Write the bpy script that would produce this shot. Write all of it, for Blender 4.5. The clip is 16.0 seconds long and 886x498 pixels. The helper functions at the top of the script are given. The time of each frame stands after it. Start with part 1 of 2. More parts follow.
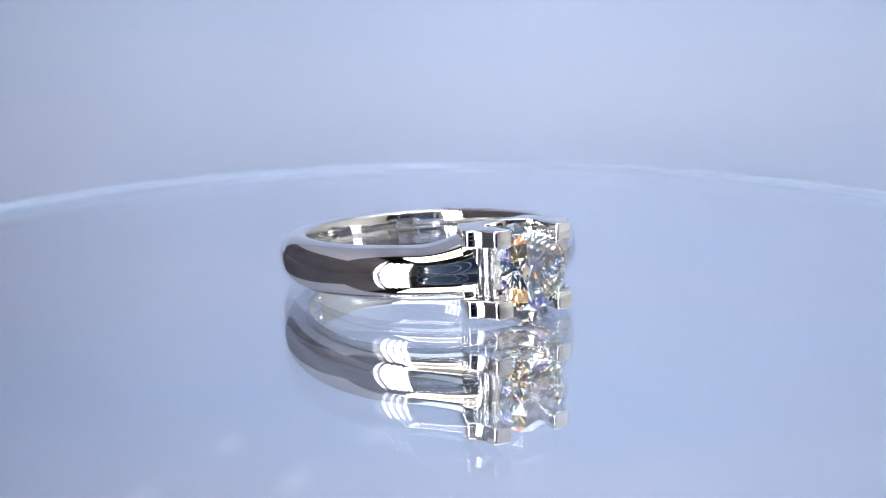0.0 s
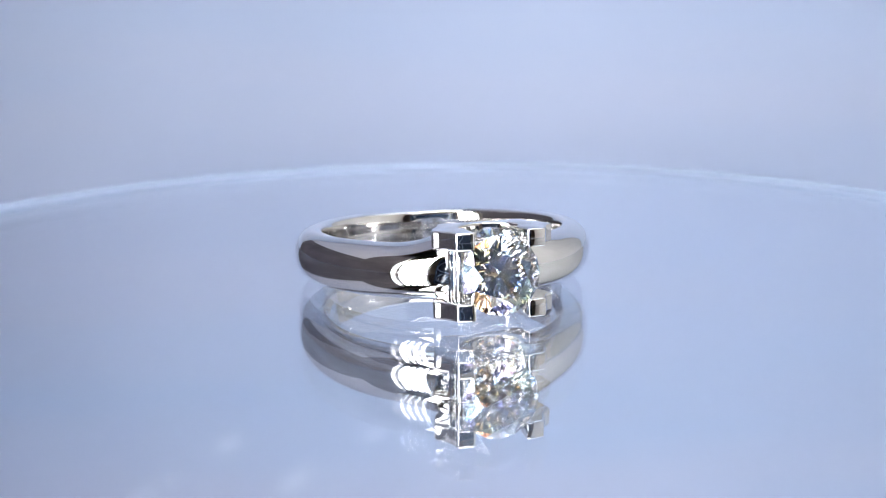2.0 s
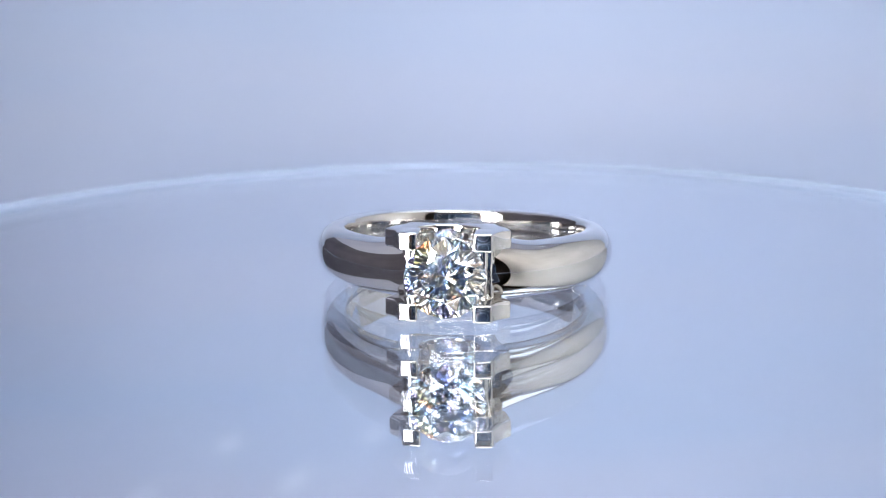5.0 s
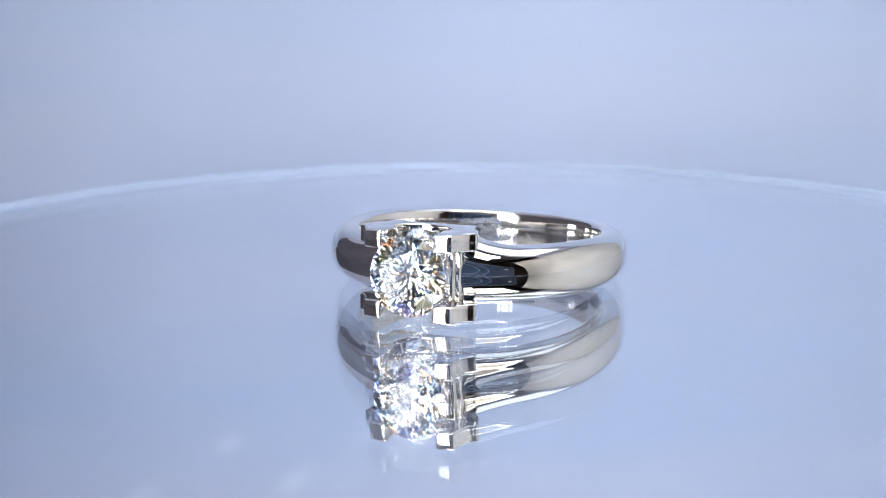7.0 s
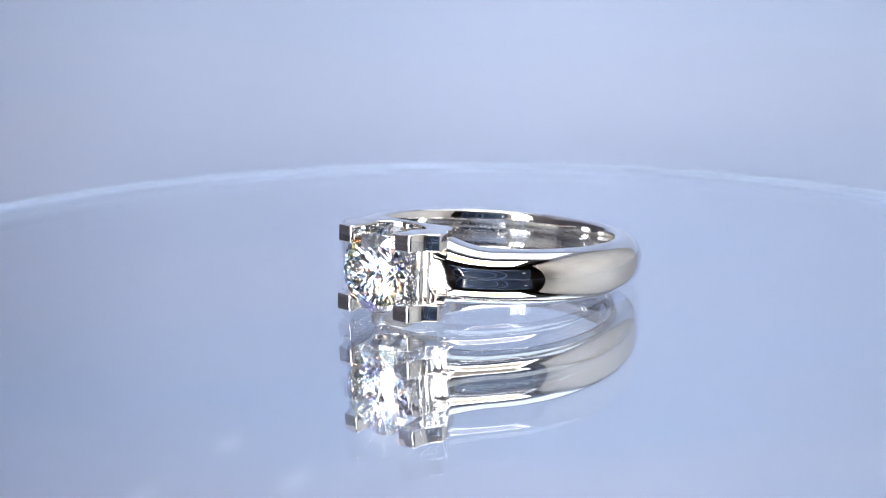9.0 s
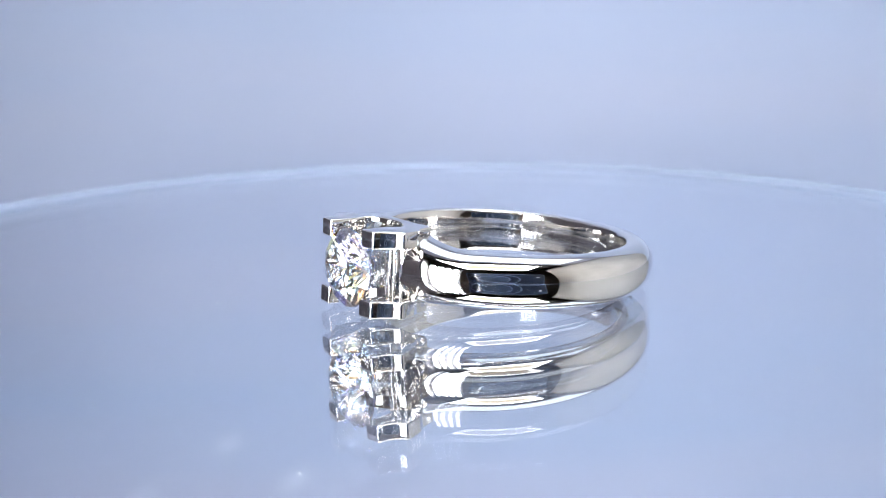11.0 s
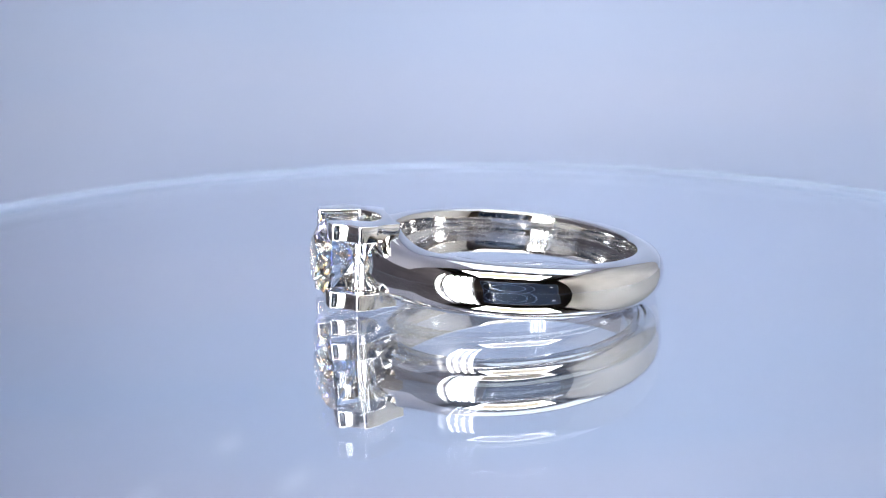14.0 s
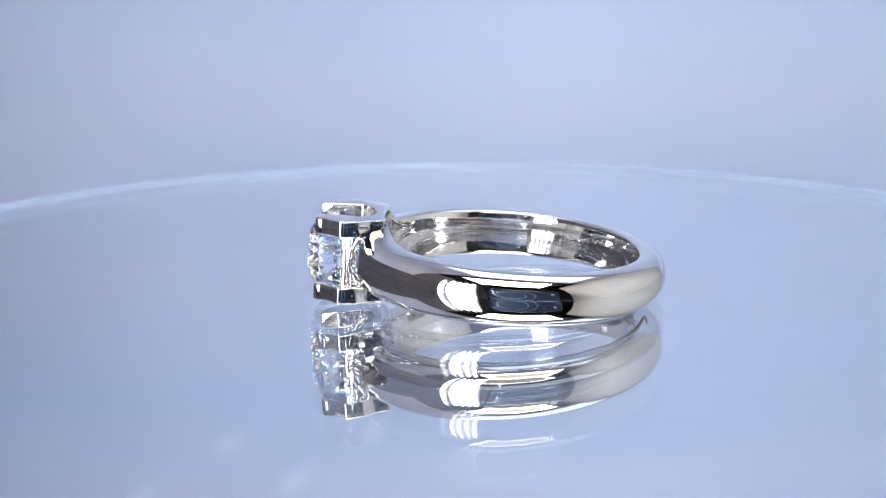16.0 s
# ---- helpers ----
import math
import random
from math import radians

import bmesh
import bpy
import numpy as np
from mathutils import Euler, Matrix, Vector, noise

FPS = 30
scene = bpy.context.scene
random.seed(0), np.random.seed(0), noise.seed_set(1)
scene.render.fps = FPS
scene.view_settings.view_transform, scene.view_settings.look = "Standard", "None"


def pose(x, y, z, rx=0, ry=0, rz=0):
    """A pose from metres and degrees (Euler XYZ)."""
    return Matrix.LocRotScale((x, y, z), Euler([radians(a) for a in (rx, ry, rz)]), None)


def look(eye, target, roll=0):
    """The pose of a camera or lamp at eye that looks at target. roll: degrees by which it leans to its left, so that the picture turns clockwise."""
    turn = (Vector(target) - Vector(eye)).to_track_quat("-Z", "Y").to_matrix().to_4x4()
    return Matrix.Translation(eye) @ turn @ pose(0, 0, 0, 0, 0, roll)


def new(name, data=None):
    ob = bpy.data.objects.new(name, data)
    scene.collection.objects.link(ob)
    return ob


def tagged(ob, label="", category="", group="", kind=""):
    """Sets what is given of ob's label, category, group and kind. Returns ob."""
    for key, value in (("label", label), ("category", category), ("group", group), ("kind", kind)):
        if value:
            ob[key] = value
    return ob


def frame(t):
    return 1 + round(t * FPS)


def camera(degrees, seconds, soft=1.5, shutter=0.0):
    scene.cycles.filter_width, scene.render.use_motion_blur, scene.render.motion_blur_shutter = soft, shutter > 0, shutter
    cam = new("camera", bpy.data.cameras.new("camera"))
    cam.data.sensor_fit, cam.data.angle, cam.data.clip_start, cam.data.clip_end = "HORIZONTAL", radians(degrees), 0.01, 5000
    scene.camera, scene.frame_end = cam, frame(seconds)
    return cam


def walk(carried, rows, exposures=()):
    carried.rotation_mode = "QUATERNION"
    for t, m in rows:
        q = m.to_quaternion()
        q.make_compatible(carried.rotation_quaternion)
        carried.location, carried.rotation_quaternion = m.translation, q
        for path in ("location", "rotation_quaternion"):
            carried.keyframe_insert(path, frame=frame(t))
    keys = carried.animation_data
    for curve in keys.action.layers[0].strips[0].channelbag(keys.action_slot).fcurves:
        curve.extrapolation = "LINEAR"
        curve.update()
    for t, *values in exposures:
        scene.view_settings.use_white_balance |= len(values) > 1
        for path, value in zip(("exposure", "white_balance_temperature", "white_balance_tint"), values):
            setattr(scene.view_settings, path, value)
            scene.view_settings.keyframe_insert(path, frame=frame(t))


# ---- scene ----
MM = 0.001
cam = camera(38.964, 16.0, soft=1.0)
cam.data.dof.use_dof = True
cam.data.dof.focus_distance = 83 * MM
cam.data.dof.aperture_fstop = 60
EYE = (-0.552 * MM, -87.475 * MM, 23.909 * MM)
CAM = look(EYE, (EYE[0], 0.0, EYE[2] - 87.475 * MM * math.tan(0.2341)), -0.69)
walk(cam, [(0, CAM), (16, CAM)], exposures=[(0, -0.32), (16, -0.32)])

# the turn of the table
SPIN = 7.686          # degrees a second, clockwise from above
CENTRE = (-1.743, 3.953)   # the ring's centre at the start, mm from the spindle
HEAD = 31.87        # the head's bearing at the start
LEAN = 3.8          # the ring leans back on its band
ROLL = 0.45

# light has to pass many facets
scene.cycles.max_bounces = 24
scene.cycles.transmission_bounces = 24
scene.cycles.glossy_bounces = 16

# ---- world and light ----
world = bpy.data.worlds.new("world")
scene.world = world
world.use_nodes = True
world.node_tree.nodes["Background"].inputs[0].default_value = (0.6, 0.7, 1.0, 1)
world.node_tree.nodes["Background"].inputs[1].default_value = 0.05


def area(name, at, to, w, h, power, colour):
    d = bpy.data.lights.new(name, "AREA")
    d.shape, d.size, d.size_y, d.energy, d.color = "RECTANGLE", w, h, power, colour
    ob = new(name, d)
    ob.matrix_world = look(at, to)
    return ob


# soft fill light added under the roof to brighten the tent
area("roof_fill_light", (0.052, 0.06, 0.2162), (0.052, 0.06, 0), 0.17, 0.16, 0.154, (0.82, 0.93, 1.0))


# the light tent: west, east, front, back, floor, roof
TX0, TX1, TY0, TY1, TZ0, TZ1 = -0.17, 0.17, -0.15, 0.20, -0.024, 0.22


# ---- materials ----
def material(name, colour, rough=0.5, metal=0.0, ior=1.5, transmission=0.0, emit=None, power=0.0):
    m = bpy.data.materials.new(name)
    m.use_nodes = True
    b = m.node_tree.nodes["Principled BSDF"]
    b.inputs["Base Color"].default_value = (*colour, 1)
    b.inputs["Roughness"].default_value = rough
    b.inputs["Metallic"].default_value = metal
    b.inputs["IOR"].default_value = ior
    b.inputs["Transmission Weight"].default_value = transmission
    if emit:
        b.inputs["Emission Color"].default_value = (*emit, 1)
        b.inputs["Emission Strength"].default_value = power
    return m


def nodes(m):
    return m.node_tree.nodes, m.node_tree.links, m.node_tree.nodes["Principled BSDF"]


def noise_node(m, scale, detail=4.0, stretch=(1, 1, 1)):
    ns, ln, b = nodes(m)
    c = ns.new("ShaderNodeTexCoord")
    mp = ns.new("ShaderNodeMapping")
    mp.inputs["Scale"].default_value = stretch
    n = ns.new("ShaderNodeTexNoise")
    n.inputs["Scale"].default_value = scale
    n.inputs["Detail"].default_value = detail
    ln.new(c.outputs["Object"], mp.inputs["Vector"])
    ln.new(mp.outputs["Vector"], n.inputs["Vector"])
    return n


def mottle(m, scale, a, b_, lo=0.3, hi=0.7, stretch=(1, 1, 1), socket="Base Color"):
    """Colour or roughness that wanders between a and b_."""
    ns, ln, b = nodes(m)
    n = noise_node(m, scale, 4.0, stretch)
    r = ns.new("ShaderNodeValToRGB")
    r.color_ramp.elements[0].position, r.color_ramp.elements[1].position = lo, hi
    r.color_ramp.elements[0].color = (*a, 1)
    r.color_ramp.elements[1].color = (*b_, 1)
    ln.new(n.outputs["Fac"], r.inputs["Fac"])
    ln.new(r.outputs["Color"], b.inputs[socket])


def bumped(m, scale, strength, distance, stretch=(1, 1, 1)):
    ns, ln, b = nodes(m)
    n = noise_node(m, scale, 5.0, stretch)
    bp = ns.new("ShaderNodeBump")
    bp.inputs["Strength"].default_value, bp.inputs["Distance"].default_value = strength, distance
    ln.new(n.outputs["Fac"], bp.inputs["Height"])
    ln.new(bp.outputs["Normal"], b.inputs["Normal"])


def paper_bounce_tint(m):
    """Pinkish bounce light painted into the blue sheet's foot, in cloudy patches."""
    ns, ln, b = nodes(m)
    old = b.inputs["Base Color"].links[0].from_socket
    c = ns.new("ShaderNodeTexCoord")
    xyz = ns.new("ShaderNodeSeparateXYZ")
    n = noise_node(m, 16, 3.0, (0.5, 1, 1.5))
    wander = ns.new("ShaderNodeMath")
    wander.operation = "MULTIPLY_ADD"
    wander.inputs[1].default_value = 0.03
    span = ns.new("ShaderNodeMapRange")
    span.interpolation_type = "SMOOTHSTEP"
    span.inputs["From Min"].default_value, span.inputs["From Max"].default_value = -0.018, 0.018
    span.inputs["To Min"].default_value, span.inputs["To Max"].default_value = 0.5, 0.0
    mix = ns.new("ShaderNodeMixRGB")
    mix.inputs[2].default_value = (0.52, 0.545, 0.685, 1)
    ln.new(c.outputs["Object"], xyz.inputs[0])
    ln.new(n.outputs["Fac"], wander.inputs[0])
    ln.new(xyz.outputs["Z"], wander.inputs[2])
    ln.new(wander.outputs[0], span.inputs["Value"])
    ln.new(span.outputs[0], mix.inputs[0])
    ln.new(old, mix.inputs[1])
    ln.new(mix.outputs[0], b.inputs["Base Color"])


def paper_glow_spot(m, x, z, long, wide, slant):
    """A soft pale glow painted into the back sheet's colour."""
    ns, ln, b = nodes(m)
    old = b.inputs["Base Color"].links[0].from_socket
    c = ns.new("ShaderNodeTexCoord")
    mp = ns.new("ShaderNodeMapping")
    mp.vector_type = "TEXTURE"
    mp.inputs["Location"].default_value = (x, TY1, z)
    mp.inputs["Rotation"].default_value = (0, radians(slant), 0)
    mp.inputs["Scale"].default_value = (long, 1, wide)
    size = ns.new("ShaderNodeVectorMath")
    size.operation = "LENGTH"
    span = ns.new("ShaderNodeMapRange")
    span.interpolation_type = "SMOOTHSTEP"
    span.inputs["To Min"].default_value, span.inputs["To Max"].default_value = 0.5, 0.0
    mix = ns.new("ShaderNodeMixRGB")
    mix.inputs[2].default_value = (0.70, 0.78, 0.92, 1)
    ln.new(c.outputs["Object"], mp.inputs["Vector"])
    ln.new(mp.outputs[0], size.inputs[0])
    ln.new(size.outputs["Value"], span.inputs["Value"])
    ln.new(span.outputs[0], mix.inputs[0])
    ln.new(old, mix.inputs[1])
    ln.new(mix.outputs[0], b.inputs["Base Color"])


platinum = material("polished_platinum", (0.80, 0.785, 0.765), 0.035, 1.0)
mottle(platinum, 900, (0.015,) * 3, (0.04,) * 3, stretch=(1, 1, 0.3), socket="Roughness")
bumped(platinum, 240, 0.04, 0.0003)
inner_platinum = material("satin_platinum", (0.80, 0.785, 0.77), 0.05, 1.0)
mottle(inner_platinum, 700, (0.03,) * 3, (0.075,) * 3, stretch=(1, 1, 0.2), socket="Roughness")
bumped(inner_platinum, 420, 0.06, 0.0003)
diamond_glass = bpy.data.materials.new("diamond")
diamond_glass.use_nodes = True
ns, ln = diamond_glass.node_tree.nodes, diamond_glass.node_tree.links
ns.remove(ns["Principled BSDF"])
cut = ns.new("ShaderNodeBsdfGlass")
cut.inputs["Roughness"].default_value, cut.inputs["IOR"].default_value = 0.0, 2.417
# rainbow glints put into the colour: facets tinted at random in place of dispersion
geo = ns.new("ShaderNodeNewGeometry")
fire_tint = ns.new("ShaderNodeValToRGB")
fire_tint.color_ramp.interpolation = "CONSTANT"
fire_tint.color_ramp.elements[0].color = (1, 1, 1, 1)
fire_tint.color_ramp.elements[1].position = 0.60
fire_tint.color_ramp.elements[1].color = (0.60, 0.77, 1.0, 1)
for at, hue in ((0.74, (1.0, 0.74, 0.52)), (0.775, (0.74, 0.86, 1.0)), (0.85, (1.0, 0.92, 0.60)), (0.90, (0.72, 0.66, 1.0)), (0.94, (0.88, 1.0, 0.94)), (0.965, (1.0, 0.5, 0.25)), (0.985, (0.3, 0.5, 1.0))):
    fire_tint.color_ramp.elements.new(at).color = (*hue, 1)
ln.new(geo.outputs["Random Per Island"], fire_tint.inputs[0])
ln.new(fire_tint.outputs[0], cut.inputs["Color"])
ln.new(cut.outputs[0], ns["Material Output"].inputs["Surface"])
hammered = material("polished_setting", (0.82, 0.81, 0.80), 0.04, 1.0)
bumped(hammered, 1100, 0.7, 0.0004, stretch=(1, 1, 0.5))
frosted = material("frosted_glass_edge", (0.125, 0.16, 0.23), 0.6)
plate_glass = material("clear_plate_glass", (0.985, 0.992, 1.0), 0.0, 0.0, 1.52, 1.0)
silvering = material("silvering", (0.88, 0.90, 0.93), 0.0, 1.0)
base_plastic = material("white_plastic", (0.75, 0.77, 0.8), 0.35)
paper = material("pale_blue_paper", (0.48, 0.54, 0.69), 0.9)
mottle(paper, 9, (0.42, 0.52, 0.71), (0.51, 0.55, 0.70), stretch=(0.3, 1, 3))
paper_bounce_tint(paper)
# painted glows fitted to the camera's view: across, up, half length, half width, slant
for glow_spot in ((-0.0535, 0.0905, 0.0065, 0.0036, 25), (-0.0376, 0.1000, 0.0085, 0.0034, 35), (-0.0752, 0.1040, 0.0085, 0.0034, 30), (-0.0180, 0.0890, 0.0055, 0.0026, 20)):
    paper_glow_spot(paper, *glow_spot)
bumped(paper, 300, 0.15, 0.0005)
beige_cloth = material("pale_cloth", (0.72, 0.70, 0.66), 0.9)
mottle(beige_cloth, 14, (0.48, 0.46, 0.43), (0.58, 0.56, 0.53))
roof_cloth = material("white_cloth", (0.7, 0.7, 0.76), 0.9)
mottle(roof_cloth, 12, (0.54, 0.54, 0.62), (0.60, 0.59, 0.66))
grey_cloth = material("grey_cloth", (0.20, 0.19, 0.22), 0.9)
mottle(grey_cloth, 14, (0.085, 0.075, 0.09), (0.14, 0.125, 0.145))
dark_wall = material("dark_wall_paint", (0.035, 0.03, 0.028), 0.8)
mottle(dark_wall, 3, (0.26, 0.19, 0.15), (0.36, 0.27, 0.22))
phone_black = material("dark_blue_glass", (0.01, 0.016, 0.03), 0.12)
phone_edge = material("blue_anodised_edge", (0.16, 0.21, 0.30), 0.4, 1.0)
lamp_black = material("black_lamp_housing", (0.035, 0.033, 0.034), 0.5)
tube_glow = material("glowing_led_tube", (1, 1, 1), 0.4, emit=(0.96, 0.98, 1.0), power=225.0)
panel_glow = material("glowing_led_panel", (1, 1, 1), 0.4, emit=(1.0, 0.97, 0.94), power=19.0)
cream_glow = material("dim_lamp_middle", (0.8, 0.7, 0.55), 0.5, emit=(1.0, 0.84, 0.62), power=1.6)
table_wood = material("dark_wood", (0.10, 0.06, 0.04), 0.5)
mottle(table_wood, 30, (0.07, 0.042, 0.028), (0.14, 0.088, 0.058), stretch=(0.2, 2, 2))
dust_white = material("white_dust", (0.8, 0.8, 0.8), 0.9)


# ---- mesh helpers ----
def finish(name, bm, mat, parent=None, label="", smooth=True):
    me = bpy.data.meshes.new(name)
    if smooth:
        bmesh.ops.recalc_face_normals(bm, faces=bm.faces)
    bm.to_mesh(me)
    bm.free()
    me.materials.append(mat)
    if smooth:
        me.polygons.foreach_set("use_smooth", [True] * len(me.polygons))
        me.set_sharp_from_angle(angle=radians(32))
    ob = new(name, me)
    if parent:
        ob.parent = parent
    if label:
        ob["label"] = label
    return ob


part = finish


def box(x0, x1, y0, y1, z0, z1, bevel=0.0, seg=2):
    bm = bmesh.new()
    bmesh.ops.create_cube(bm, size=1)
    bmesh.ops.scale(bm, vec=(x1 - x0, y1 - y0, z1 - z0), verts=bm.verts)
    bmesh.ops.translate(bm, vec=((x0 + x1) / 2, (y0 + y1) / 2, (z0 + z1) / 2), verts=bm.verts)
    if bevel:
        bmesh.ops.bevel(bm, geom=bm.edges[:], offset=bevel, segments=seg, affect="EDGES", profile=0.5)
    return bm


def lathe(profile, n=96, close=True):
    """A body turned about z from (radius, height) pairs."""
    bm = bmesh.new()
    rings = []
    for r, z in profile:
        rings.append([bm.verts.new((r * math.cos(2 * math.pi * k / n), r * math.sin(2 * math.pi * k / n), z)) for k in range(n)])
    for a, b in zip(rings, rings[1:] + ([rings[0]] if close == "loop" else [])):
        for k in range(n):
            bm.faces.new((a[k], a[(k + 1) % n], b[(k + 1) % n], b[k]))
    if close is True:
        bm.faces.new(rings[0][::-1])
        bm.faces.new(rings[-1])
    return bm


def prism(outline, z0, z1, bevel=0.0, seg=3):
    """An upright body over an outline of (x, y)."""
    bm = bmesh.new()
    lo = [bm.verts.new((x, y, z0)) for x, y in outline]
    hi = [bm.verts.new((x, y, z1)) for x, y in outline]
    n = len(outline)
    bm.faces.new(lo[::-1])
    bm.faces.new(hi)
    for k in range(n):
        bm.faces.new((lo[k], lo[(k + 1) % n], hi[(k + 1) % n], hi[k]))
    if bevel:
        bmesh.ops.recalc_face_normals(bm, faces=bm.faces)
        sharp = [e for e in bm.edges if e.calc_face_angle(0) > radians(25)]
        bmesh.ops.bevel(bm, geom=sharp, offset=bevel, segments=seg, affect="EDGES", profile=0.5, clamp_overlap=True)
    return bm


# ---- the light tent ----


# bulges added as pale light-catching spots, first three fitted to the camera's view
DENTS = ((-0.050, 0.092, 0.006, 0.7), (-0.036, 0.100, 0.007, 0.7), (-0.070, 0.105, 0.008, 0.6), (-0.024, 0.082, 0.010, 0.4), (0.03, 0.11, 0.012, 0.4))


def cove():
    """Floor sheet that sweeps up into the slightly dented back sheet, 3 mm thick."""
    pts = [(TY0 + k / 20 * (TY1 - 0.06 - TY0), TZ0) for k in range(20)]
    r = 0.06
    for k in range(13):
        a = k / 12 * math.pi / 2
        pts.append((TY1 - r + r * math.sin(a), TZ0 + r - r * math.cos(a)))
    low = TZ0 + r
    pts += [(TY1, low + (TZ1 - low) * k / 60) for k in range(1, 61)]
    cols = [TX0 + (TX1 - TX0) * k / 120 for k in range(121)]
    bm = bmesh.new()

    def sheet(dy, dz):
        rows = []
        for x in cols:
            row = []
            for y, z in pts:
                push = 0.0
                if z > low:
                    push = sum(0.003 * h * math.exp(-((x - cx) ** 2 + 0.7 * (z - cz) ** 2) / (2 * w * w)) for cx, cz, w, h in DENTS)
                    push += 0.0006 * noise.noise((x * 18, z * 40, 0.3))
                row.append(bm.verts.new((x, y + dy - push, z + dz)))
            rows.append(row)
        for p, q in zip(rows, rows[1:]):
            for k in range(len(pts) - 1):
                bm.faces.new((p[k], p[k + 1], q[k + 1], q[k]))
    sheet(0, 0)
    sheet(0.003, -0.003)
    return bm


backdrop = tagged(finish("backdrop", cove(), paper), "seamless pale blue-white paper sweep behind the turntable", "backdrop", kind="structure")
tagged(finish("wall_east", box(TX1, TX1 + 0.004, -0.19, TY1, TZ0 - 0.003, TZ1), beige_cloth), "pale beige cloth side of the photo tent", "wall", kind="structure")
tagged(finish("wall_west", box(-0.145, -0.141, -0.145, TY1, TZ0 - 0.003, TZ1), grey_cloth), "grey cloth side of the photo tent", "wall", kind="structure")


def roof():
    """Cloth roof that drapes down in a curve on the west side, 4 mm thick."""
    line = [(TX1, TZ1 + 0.001), (0.05, TZ1 + 0.001)] + [(-0.055 - 0.083 * math.sin(radians(a)), TZ1 - 0.139 + 0.140 * math.cos(radians(a))) for a in range(0, 91, 6)]
    bm = bmesh.new()
    low = [[bm.verts.new((x, y, z)) for x, z in line] for y in (-0.045, TY1)]
    high = [[bm.verts.new((x - (0.0025 if k == len(line) - 1 else 0.0), y, z + 0.004)) for k, (x, z) in enumerate(line)] for y in (-0.045, TY1)]
    for k in range(len(line) - 1):
        for a, b in (low, high):
            bm.faces.new((a[k], a[k + 1], b[k + 1], b[k]))
        for a, b in zip(low, high):
            bm.faces.new((a[k], a[k + 1], b[k + 1], b[k]))
    for k in (0, -1):
        bm.faces.new((low[0][k], low[1][k], high[1][k], high[0][k]))
    return bm


tagged(finish("ceiling", roof(), roof_cloth), "white cloth roof of the photo tent", "ceiling", kind="structure")

# the dark room outside the tent
for nm, b in (("wall_north", (-0.8, 0.8, 0.6, 0.65, -0.7, 1.2)), ("wall_south", (-0.8, 0.8, -0.66, -0.6, -0.7, 1.2)),
              ("wall_side_west", (-0.85, -0.8, -0.66, 0.65, -0.7, 1.2)), ("wall_side_east", (0.8, 0.85, -0.66, 0.65, -0.7, 1.2)),
              ("ceiling_room", (-0.85, 0.85, -0.66, 0.65, 1.2, 1.25)), ("floor", (-0.85, 0.85, -0.66, 0.65, -0.75, -0.7))):
    tagged(finish(nm, box(*b), dark_wall), "dim brown room surface round the tent", nm.split("_")[0], kind="structure")


# the table that carries the tent
desk = tagged(new("table"), "dark brown wooden table under the photo tent", "table")
part("tabletop", box(-0.5, 0.5, -0.42, 0.36, TZ0 - 0.0235, TZ0 - 0.0035, 0.003), table_wood, desk)
for x in (-0.46, 0.46):
    for y in (-0.38, 0.32):
        part("leg", box(x - 0.025, x + 0.025, y - 0.025, y + 0.025, -0.7, TZ0 - 0.0235, 0.003), table_wood, desk)

# ---- lamps ----
def tube_lamp():
    """Small upright lamp head with four glowing tubes in a black housing, on a foot."""
    top = tagged(new("tube_lamp"), "black studio lamp with four upright glowing LED tubes", "lamp")
    part("housing", box(-0.016, 0.016, -0.009, -0.004, 0.004, 0.086, 0.0015, 3), lamp_black, top, "black metal housing")
    part("foot", box(-0.016, 0.016, -0.016, 0.008, 0.0, 0.004, 0.001), lamp_black, top, "black metal foot")
    # unseen flap added to keep tube light off the backdrop's west part
    part("light_block_flap", box(-0.0175, -0.0162, -0.009, 0.015, 0.006, 0.084, 0.0004), lamp_black, top, "black side flap added to shade the backdrop's west part")
    for k in range(4):
        x = -0.0105 + 0.0070 * k
        bm = bmesh.new()
        bmesh.ops.create_cone(bm, segments=20, radius1=0.0018, radius2=0.0018, depth=0.058, cap_ends=True)
        bmesh.ops.translate(bm, vec=(x, 0.0, 0.050), verts=bm.verts)
        tube = part("tube", bm, tube_glow, top, "glowing white tube")
        for z in (0.0195, 0.0805):
            part("cap", box(x - 0.0022, x + 0.0022, -0.0042, 0.0022, z - 0.002, z + 0.002, 0.0005), lamp_black, tube, "black end cap")
    return top


lamp = tube_lamp()
lamp.matrix_world = pose(-0.034, -0.058, TZ0, 0, 0, -30) @ Matrix.Diagonal((0.82, 0.82, 0.92, 1))

# unseen frame, made up to carry the fill light
roof_fill_frame = tagged(new("roof_fill_frame"), "square frame added under the tent's roof for the fill light", "lamp")
part("frame", box(-0.036, 0.140, -0.023, 0.143, 0.2168, 0.2200, 0.001), base_plastic, roof_fill_frame, "white frame over the fill light")

panel = tagged(new("ceiling_lamp"), "flat LED lamp with glowing white edges under the roof", "lamp")
part("frame", box(-0.100, 0.135, -0.222, -0.050, 0.2165, 0.2195, 0.001), lamp_black, panel)
part("diffuser", box(-0.062, 0.088, -0.186, -0.099, 0.2150, 0.2163, 0.0004), cream_glow, panel, "dim cream middle of the lamp")
for b in ((-0.080, 0.106, -0.205, -0.1865), (-0.080, 0.106, -0.0985, -0.080), (-0.080, -0.0625, -0.1863, -0.0987), (0.0885, 0.106, -0.1863, -0.0987)):
    part("tube", box(*b, 0.2145, 0.2163, 0.0004), panel_glow, panel, "glowing white edge strip")


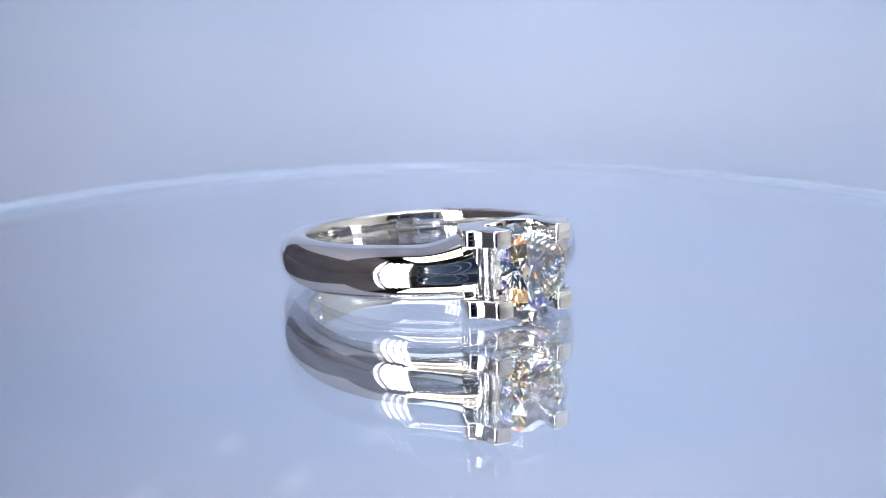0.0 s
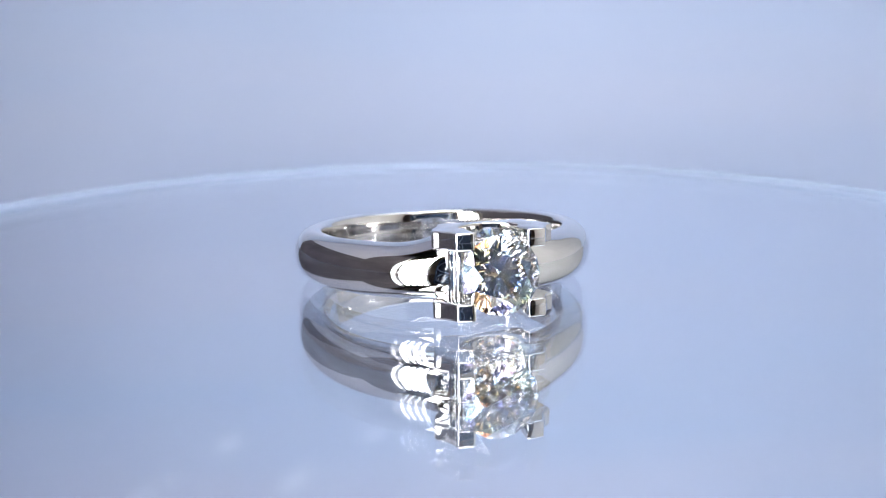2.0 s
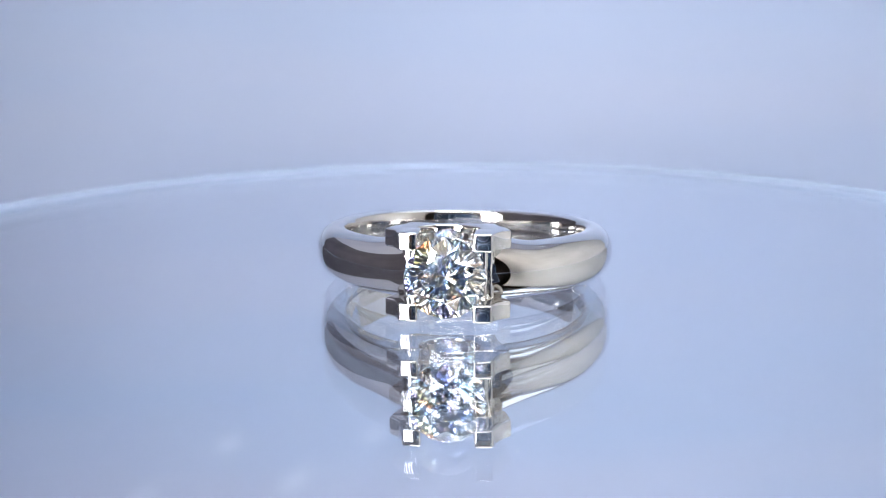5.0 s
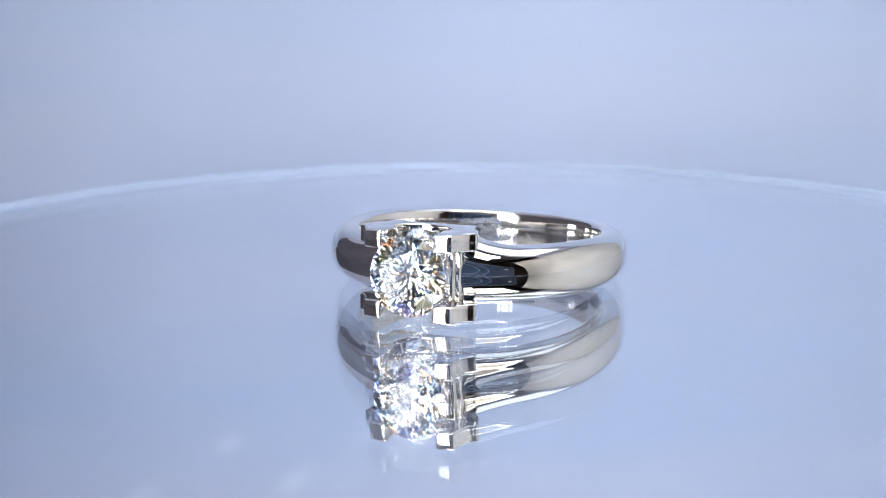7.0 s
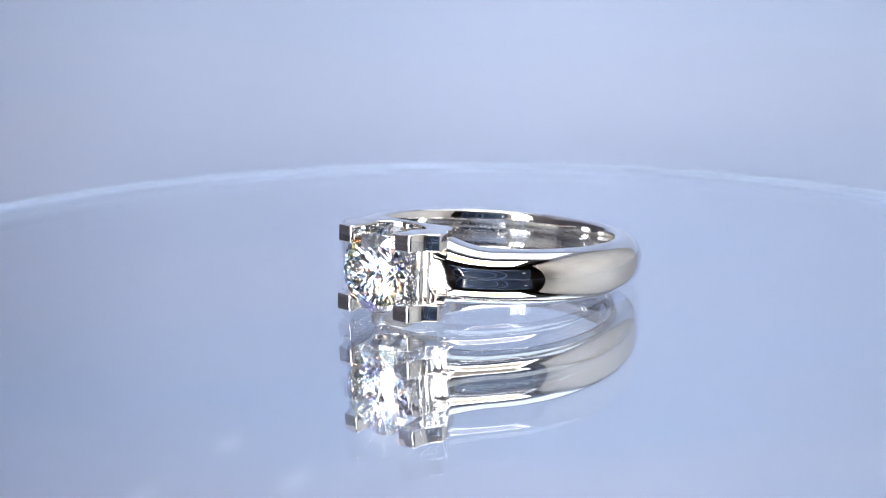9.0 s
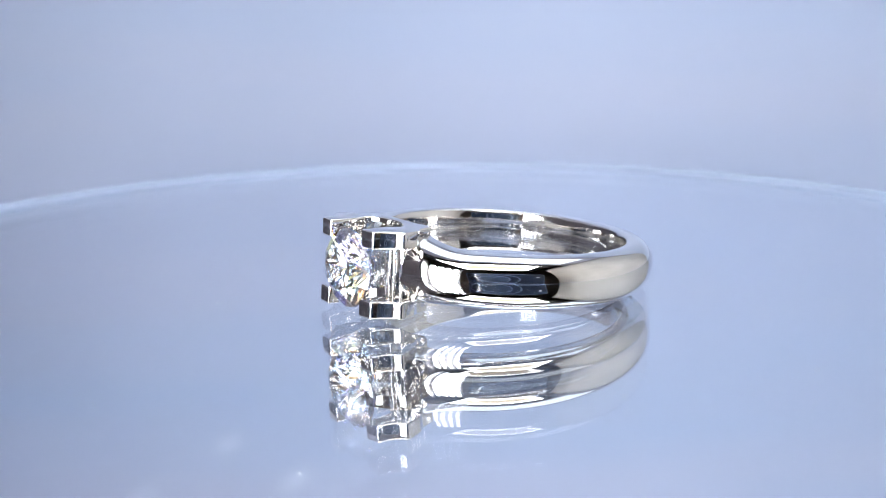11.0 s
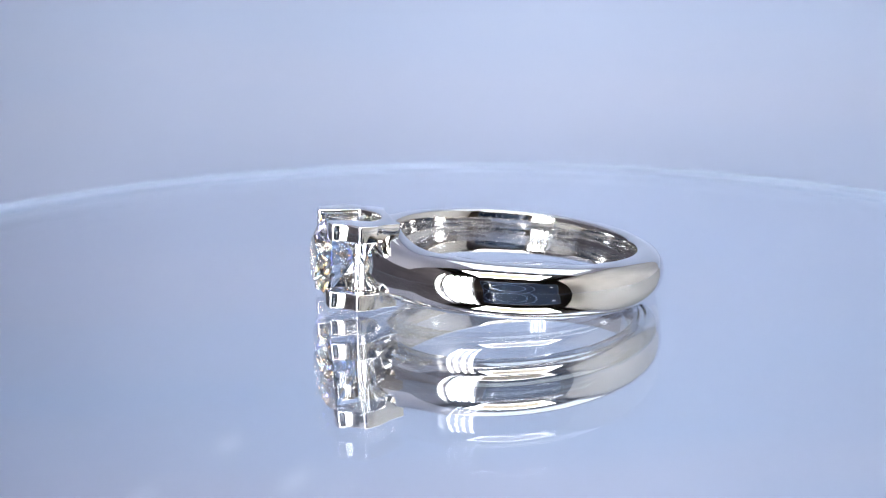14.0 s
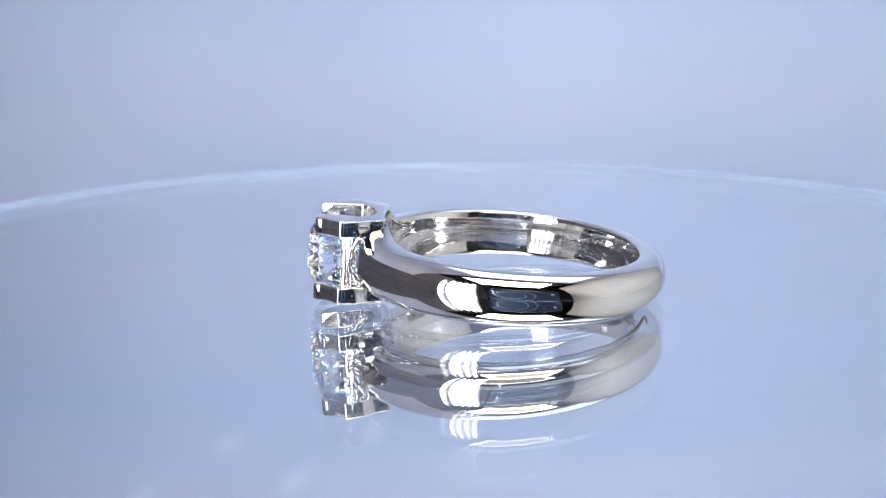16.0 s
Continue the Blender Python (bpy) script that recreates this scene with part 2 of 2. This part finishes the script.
def phone():
    """Phone on its side; its lenses sit towards one end."""
    top = tagged(new("phone"), "dark blue phone that films the ring, held on its side", "phone")
    part("body", box(-0.030, 0.068, -0.0086, -0.001, -0.034, 0.034, 0.0035, 3), phone_edge, top, "blue metal body")
    part("back", box(-0.0275, 0.0655, -0.0011, -0.0004, -0.0315, 0.0315), phone_black, top, "dark glass back")
    for rad in (0.0295, 0.0185):
        hoop = part("lens_ring", lathe([(rad, 0), (rad, 0.0025), (rad - 0.0011, 0.0025), (rad - 0.0011, 0.0)], 56, "loop"), phone_edge, top, "thin blue metal lens ring")
        hoop.matrix_local = pose(0.002, -0.0004, 0.0, -90)
    part("lens_glass", lathe([(0.0173, 0.0), (0.0173, 0.0012)], 48), phone_black, top, "dark lens glass").matrix_local = pose(0.002, -0.0004, 0.0, -90)
    part("flash", lathe([(0.0025, 0.0), (0.0025, 0.0006)], 24), dust_white, top, "small pale flash window").matrix_local = pose(0.055, -0.0004, 0.012, -90)
    return top


phone().matrix_world = pose(EYE[0], EYE[1] - 0.012, EYE[2] - 0.002, -13.4)
stand = tagged(new("phone_stand"), "slim black stand that holds the phone", "stand")
part("foot", box(-0.02, 0.06, -0.145, -0.105, TZ0 + 0.0002, TZ0 + 0.005, 0.001), lamp_black, stand)
part("post", box(0.015, 0.025, -0.125, -0.117, TZ0 + 0.005, 0.020, 0.001), lamp_black, stand)
part("clamp", box(0.005, 0.035, -0.120, -0.1085, -0.0155, -0.0125, 0.001), lamp_black, stand)


# ---- turntable ----
DISC = 56.4 * MM
GLASS = 3.4 * MM
table = tagged(new("turntable"), "round mirrored glass turntable plate on a white base", "turntable")
plate = part("glass_plate", lathe([(DISC - 0.0006, 0), (DISC, -0.0006), (DISC, -GLASS + 0.0006), (DISC - 0.0006, -GLASS)], 256), plate_glass, table, "clear thick glass disc, silvered below")
plate.visible_shadow = False
plate.data.materials.append(silvering)
plate.data.materials.append(frosted)
for poly in plate.data.polygons:
    low = poly.center.z < -GLASS + 0.0001
    poly.material_index = 1 if low and poly.normal.z < -0.9 else 0 if poly.normal.z > 0.9 else 2
part("mirror_backing", lathe([(DISC - 0.0004, -GLASS - 0.00005), (DISC - 0.0004, -GLASS - 0.001)], 192), silvering, table, "silvered backing")
part("base", lathe([(0.05, -GLASS - 0.0012), (0.052, -0.012), (0.052, TZ0 + 0.0005)], 96), base_plastic, table, "white plastic drum")


def dust():
    bm = bmesh.new()
    rnd = random.Random(5)
    for k in range(30):
        a, r = rnd.uniform(0, 6.283), DISC * math.sqrt(rnd.uniform(0.02, 0.95))
        if k < 2:
            a, r = ((-0.41, 0.01455), (-0.092, 0.01909))[k]
        s = rnd.choice((0.00002, 0.00003, 0.00003, 0.00004))
        v = bmesh.ops.create_icosphere(bm, subdivisions=1, radius=s)["verts"]
        bmesh.ops.translate(bm, vec=(r * math.cos(a), r * math.sin(a), s * 0.8), verts=v)
    return bm


tagged(part("dust", dust(), dust_white, table, "white dust specks"), kind="stuff")

# ---- the ring ----
RIN, ROUT, HALF, CREST = 8.98, 10.99, 1.55, 9.5


def band():
    """D-shaped hoop, wider at the shoulders; open where the head sits (towards -y)."""
    bm = bmesh.new()
    n, loops = 220, []
    for k in range(n + 1):
        a = radians(-90 + 13 + (360 - 26) * k / n)
        away = min(abs(a - radians(-90)), abs(a - radians(270)))
        s = max(0.0, 1 - (away - radians(13)) / radians(24))
        half = HALF + 0.35 * math.sqrt((1 + math.cos(away)) / 2)
        up, down = half + 0.95 * s ** 2, half + 0.15 * s ** 2
        rout = ROUT + 0.75 * max(0.0, 1 - (away - radians(13)) / radians(67)) ** 2
        prof = []
        for j in range(29):
            u = -math.pi / 2 + math.pi * j / 28
            cu, su = math.cos(u), math.sin(u)
            prof.append((CREST + (rout - CREST) * max(cu, 0) ** 0.9, (up if su > 0 else down) * math.copysign(abs(su) ** 0.94, su)))
        for j in range(1, 5):
            v = radians(17 * j)
            prof.append((CREST - (CREST - RIN) * math.sin(v), up - 0.22 * (1 - math.cos(v))))
        for j in range(12):
            q = 1 - 2 * j / 11
            prof.append((RIN - 0.14 * (1 - q * q), q * ((up if q > 0 else down) - 0.2)))
        for j in range(4, 0, -1):
            v = radians(17 * j)
            prof.append((CREST - (CREST - RIN) * math.sin(v), 0.22 * (1 - math.cos(v)) - down))
        loops.append([bm.verts.new((r * math.cos(a) * MM, r * math.sin(a) * MM, z * MM)) for r, z in prof])
    m = len(loops[0])
    for p, q in zip(loops, loops[1:]):
        for j in range(m):
            bm.faces.new((p[j], q[j], q[(j + 1) % m], p[(j + 1) % m])).material_index = 1 if 32 <= j < m - 5 else 0
    bm.faces.new(loops[0])
    bm.faces.new(loops[-1][::-1])
    return bm


def horseshoe(z0, z1):
    """Plate behind the stone, whose two arms carry the prongs."""
    right = [(1.8, -12.25), (3.6, -12.25), (4.13, -11.75), (3.96, -11.15), (3.76, -10.6), (3.5, -10.35), (3.25, -9.95), (3.1, -9.45), (2.95, -8.95), (2.5, -8.85), (1.5, -9.05)]
    out = right + [(x * -1, y) for x, y in right[::-1]]
    inner = [(2.45 * math.sin(radians(a)), -12.0 + 2.3 * math.cos(radians(a))) for a in range(-60, 61, 12)]
    pts = [(x * MM, y * MM) for x, y in out + inner]
    return prism(pts, (z0 + 0.02) * MM, (z1 - 0.02) * MM, 0.12 * MM, 3)


def prong(side, z0, z1):
    """Square prong end with a chamfered outer corner."""
    pts = [(1.8, -13.82), (3.08, -13.69), (3.15, -13.3), (3.29, -12.92), (3.52, -12.52), (3.82, -12.2), (4.2, -11.95), (4.06, -11.5), (1.78, -11.5)]
    return prism([(side * x * MM, y * MM) for x, y in pts], z0 * MM, z1 * MM, 0.17 * MM, 3)


def brilliant(radius):
    """Round brilliant with its table towards +z, girdle at z = 0."""
    bm = bmesh.new()
    R = radius
    table_r, crown, pav = R * 0.56, R * 0.32, -R * 0.86

    def ring(r, z, n, off):
        return [bm.verts.new((r * math.cos(math.pi * 2 * (k + off) / n), r * math.sin(math.pi * 2 * (k + off) / n), z)) for k in range(n)]

    def peaked(corners, rise):
        """A facet cut again into a very flat pyramid."""
        mid = sum((v.co for v in corners), Vector()) / len(corners)
        tip = bm.verts.new(mid * (1 + rise * R / mid.length))
        for p, q in zip(corners, corners[1:] + corners[:1]):
            bm.faces.new((p, q, tip))
    t = ring(table_r, crown, 8, 0.0)
    s = ring(R * 0.80, crown * 0.618, 8, 0.5)
    g1 = ring(R, 0.02 * R, 16, 0.0)
    g0 = ring(R, -0.02 * R, 16, 0.0)
    low = ring(R * 0.24, pav * 0.7783, 8, 0.5)
    cul = bm.verts.new((0, 0, pav))
    bm.faces.new(t)
    for k in range(8):
        k1 = (k + 1) % 8
        bm.faces.new((t[k], s[k], t[k1]))                       # star
        bm.faces.new((t[k], s[k - 1], g1[2 * k], s[k]))         # kite
        bm.faces.new((s[k], g1[2 * k], g1[2 * k + 1]))          # upper girdle
        bm.faces.new((s[k], g1[2 * k + 1], g1[(2 * k + 2) % 16]))
        peaked((g0[2 * k + 1], low[k], g0[2 * k]), 0.012)        # lower girdle
        peaked((g0[(2 * k + 2) % 16], low[k], g0[2 * k + 1]), 0.012)
        peaked((g0[2 * k], low[k], cul, low[k - 1]), 0.010)      # main
    for k in range(16):
        bm.faces.new((g1[k], g0[k], g0[(k + 1) % 16], g1[(k + 1) % 16]))
    bmesh.ops.recalc_face_normals(bm, faces=bm.faces)
    bmesh.ops.split_edges(bm, edges=bm.edges[:])
    return bm


ring = tagged(new("ring"), "polished platinum ring with one round diamond, lying on mirror glass", "ring")
part("band", band(), platinum, ring, "domed polished platinum band").data.materials.append(inner_platinum)
for lo, hi in ((1.95, 3.18), (-2.72, -1.5)):
    for side in (-1, 1):
        part("prong", prong(side, lo, hi), platinum, ring, "square polished prong")
part("upper_plate", horseshoe(1.95, 3.18), platinum, ring, "polished horseshoe plate")
part("lower_plate", horseshoe(-2.72, -1.5), platinum, ring, "polished horseshoe plate")
flank = [(2.15, -11.95), (2.5, -11.85), (2.55, -11.6), (2.85, -11.55), (2.9, -11.25), (3.04, -11.2), (2.95, -10.8), (2.7, -10.3), (2.6, -9.8), (2.5, -9.1)]
collar_pts = flank + [(-x, y) for x, y in flank[::-1]] + [(-1.9, -10.7), (-0.9, -10.2), (0.9, -10.2), (1.9, -10.7)]
part("collar", prism([(x * MM, y * MM) for x, y in collar_pts], -1.51 * MM, 1.96 * MM, 0.06 * MM, 2), hammered, ring)


def hallmark():
    """Two rows of tiny stamped marks on the inside of the band."""
    bm = bmesh.new()
    rnd = random.Random(3)
    for row in (-0.05, 0.5):
        for k in range(6):
            a = radians(130 + 2.1 * k + rnd.uniform(-0.3, 0.3))
            r = RIN - 0.14
            v = bmesh.ops.create_cube(bm, size=1)["verts"]
            bmesh.ops.scale(bm, vec=(0.06 * MM, rnd.choice((0.10, 0.17, 0.22)) * MM, rnd.uniform(0.22, 0.36) * MM), verts=v)
            bmesh.ops.transform(bm, matrix=pose(r * math.cos(a) * MM, r * math.sin(a) * MM, row * MM, rnd.uniform(-20, 20), 0, math.degrees(a)), verts=v)
    return bm


part("hallmark", hallmark(), inner_platinum, ring, "tiny stamped marks that cannot be read", smooth=False)
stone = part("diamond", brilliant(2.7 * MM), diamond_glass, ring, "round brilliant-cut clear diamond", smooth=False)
stone.matrix_local = pose(0, -13.5 * MM, 0.2 * MM, 90, 0, 0)


def motions():
    lift = 2.20 * MM
    ring_rows, table_rows = [], []
    for k in range(33):
        t = k * 0.5
        turn = pose(0, 0, 0, 0, 0, -SPIN * t)
        table_rows.append((t, turn))
        ring_rows.append((t, turn @ pose(CENTRE[0] * MM, CENTRE[1] * MM, lift, 0, 0, HEAD) @ pose(0, 0, 0, -LEAN) @ pose(0, 0, 0, 0, ROLL)))
    walk(table, table_rows)
    walk(ring, ring_rows)


motions()
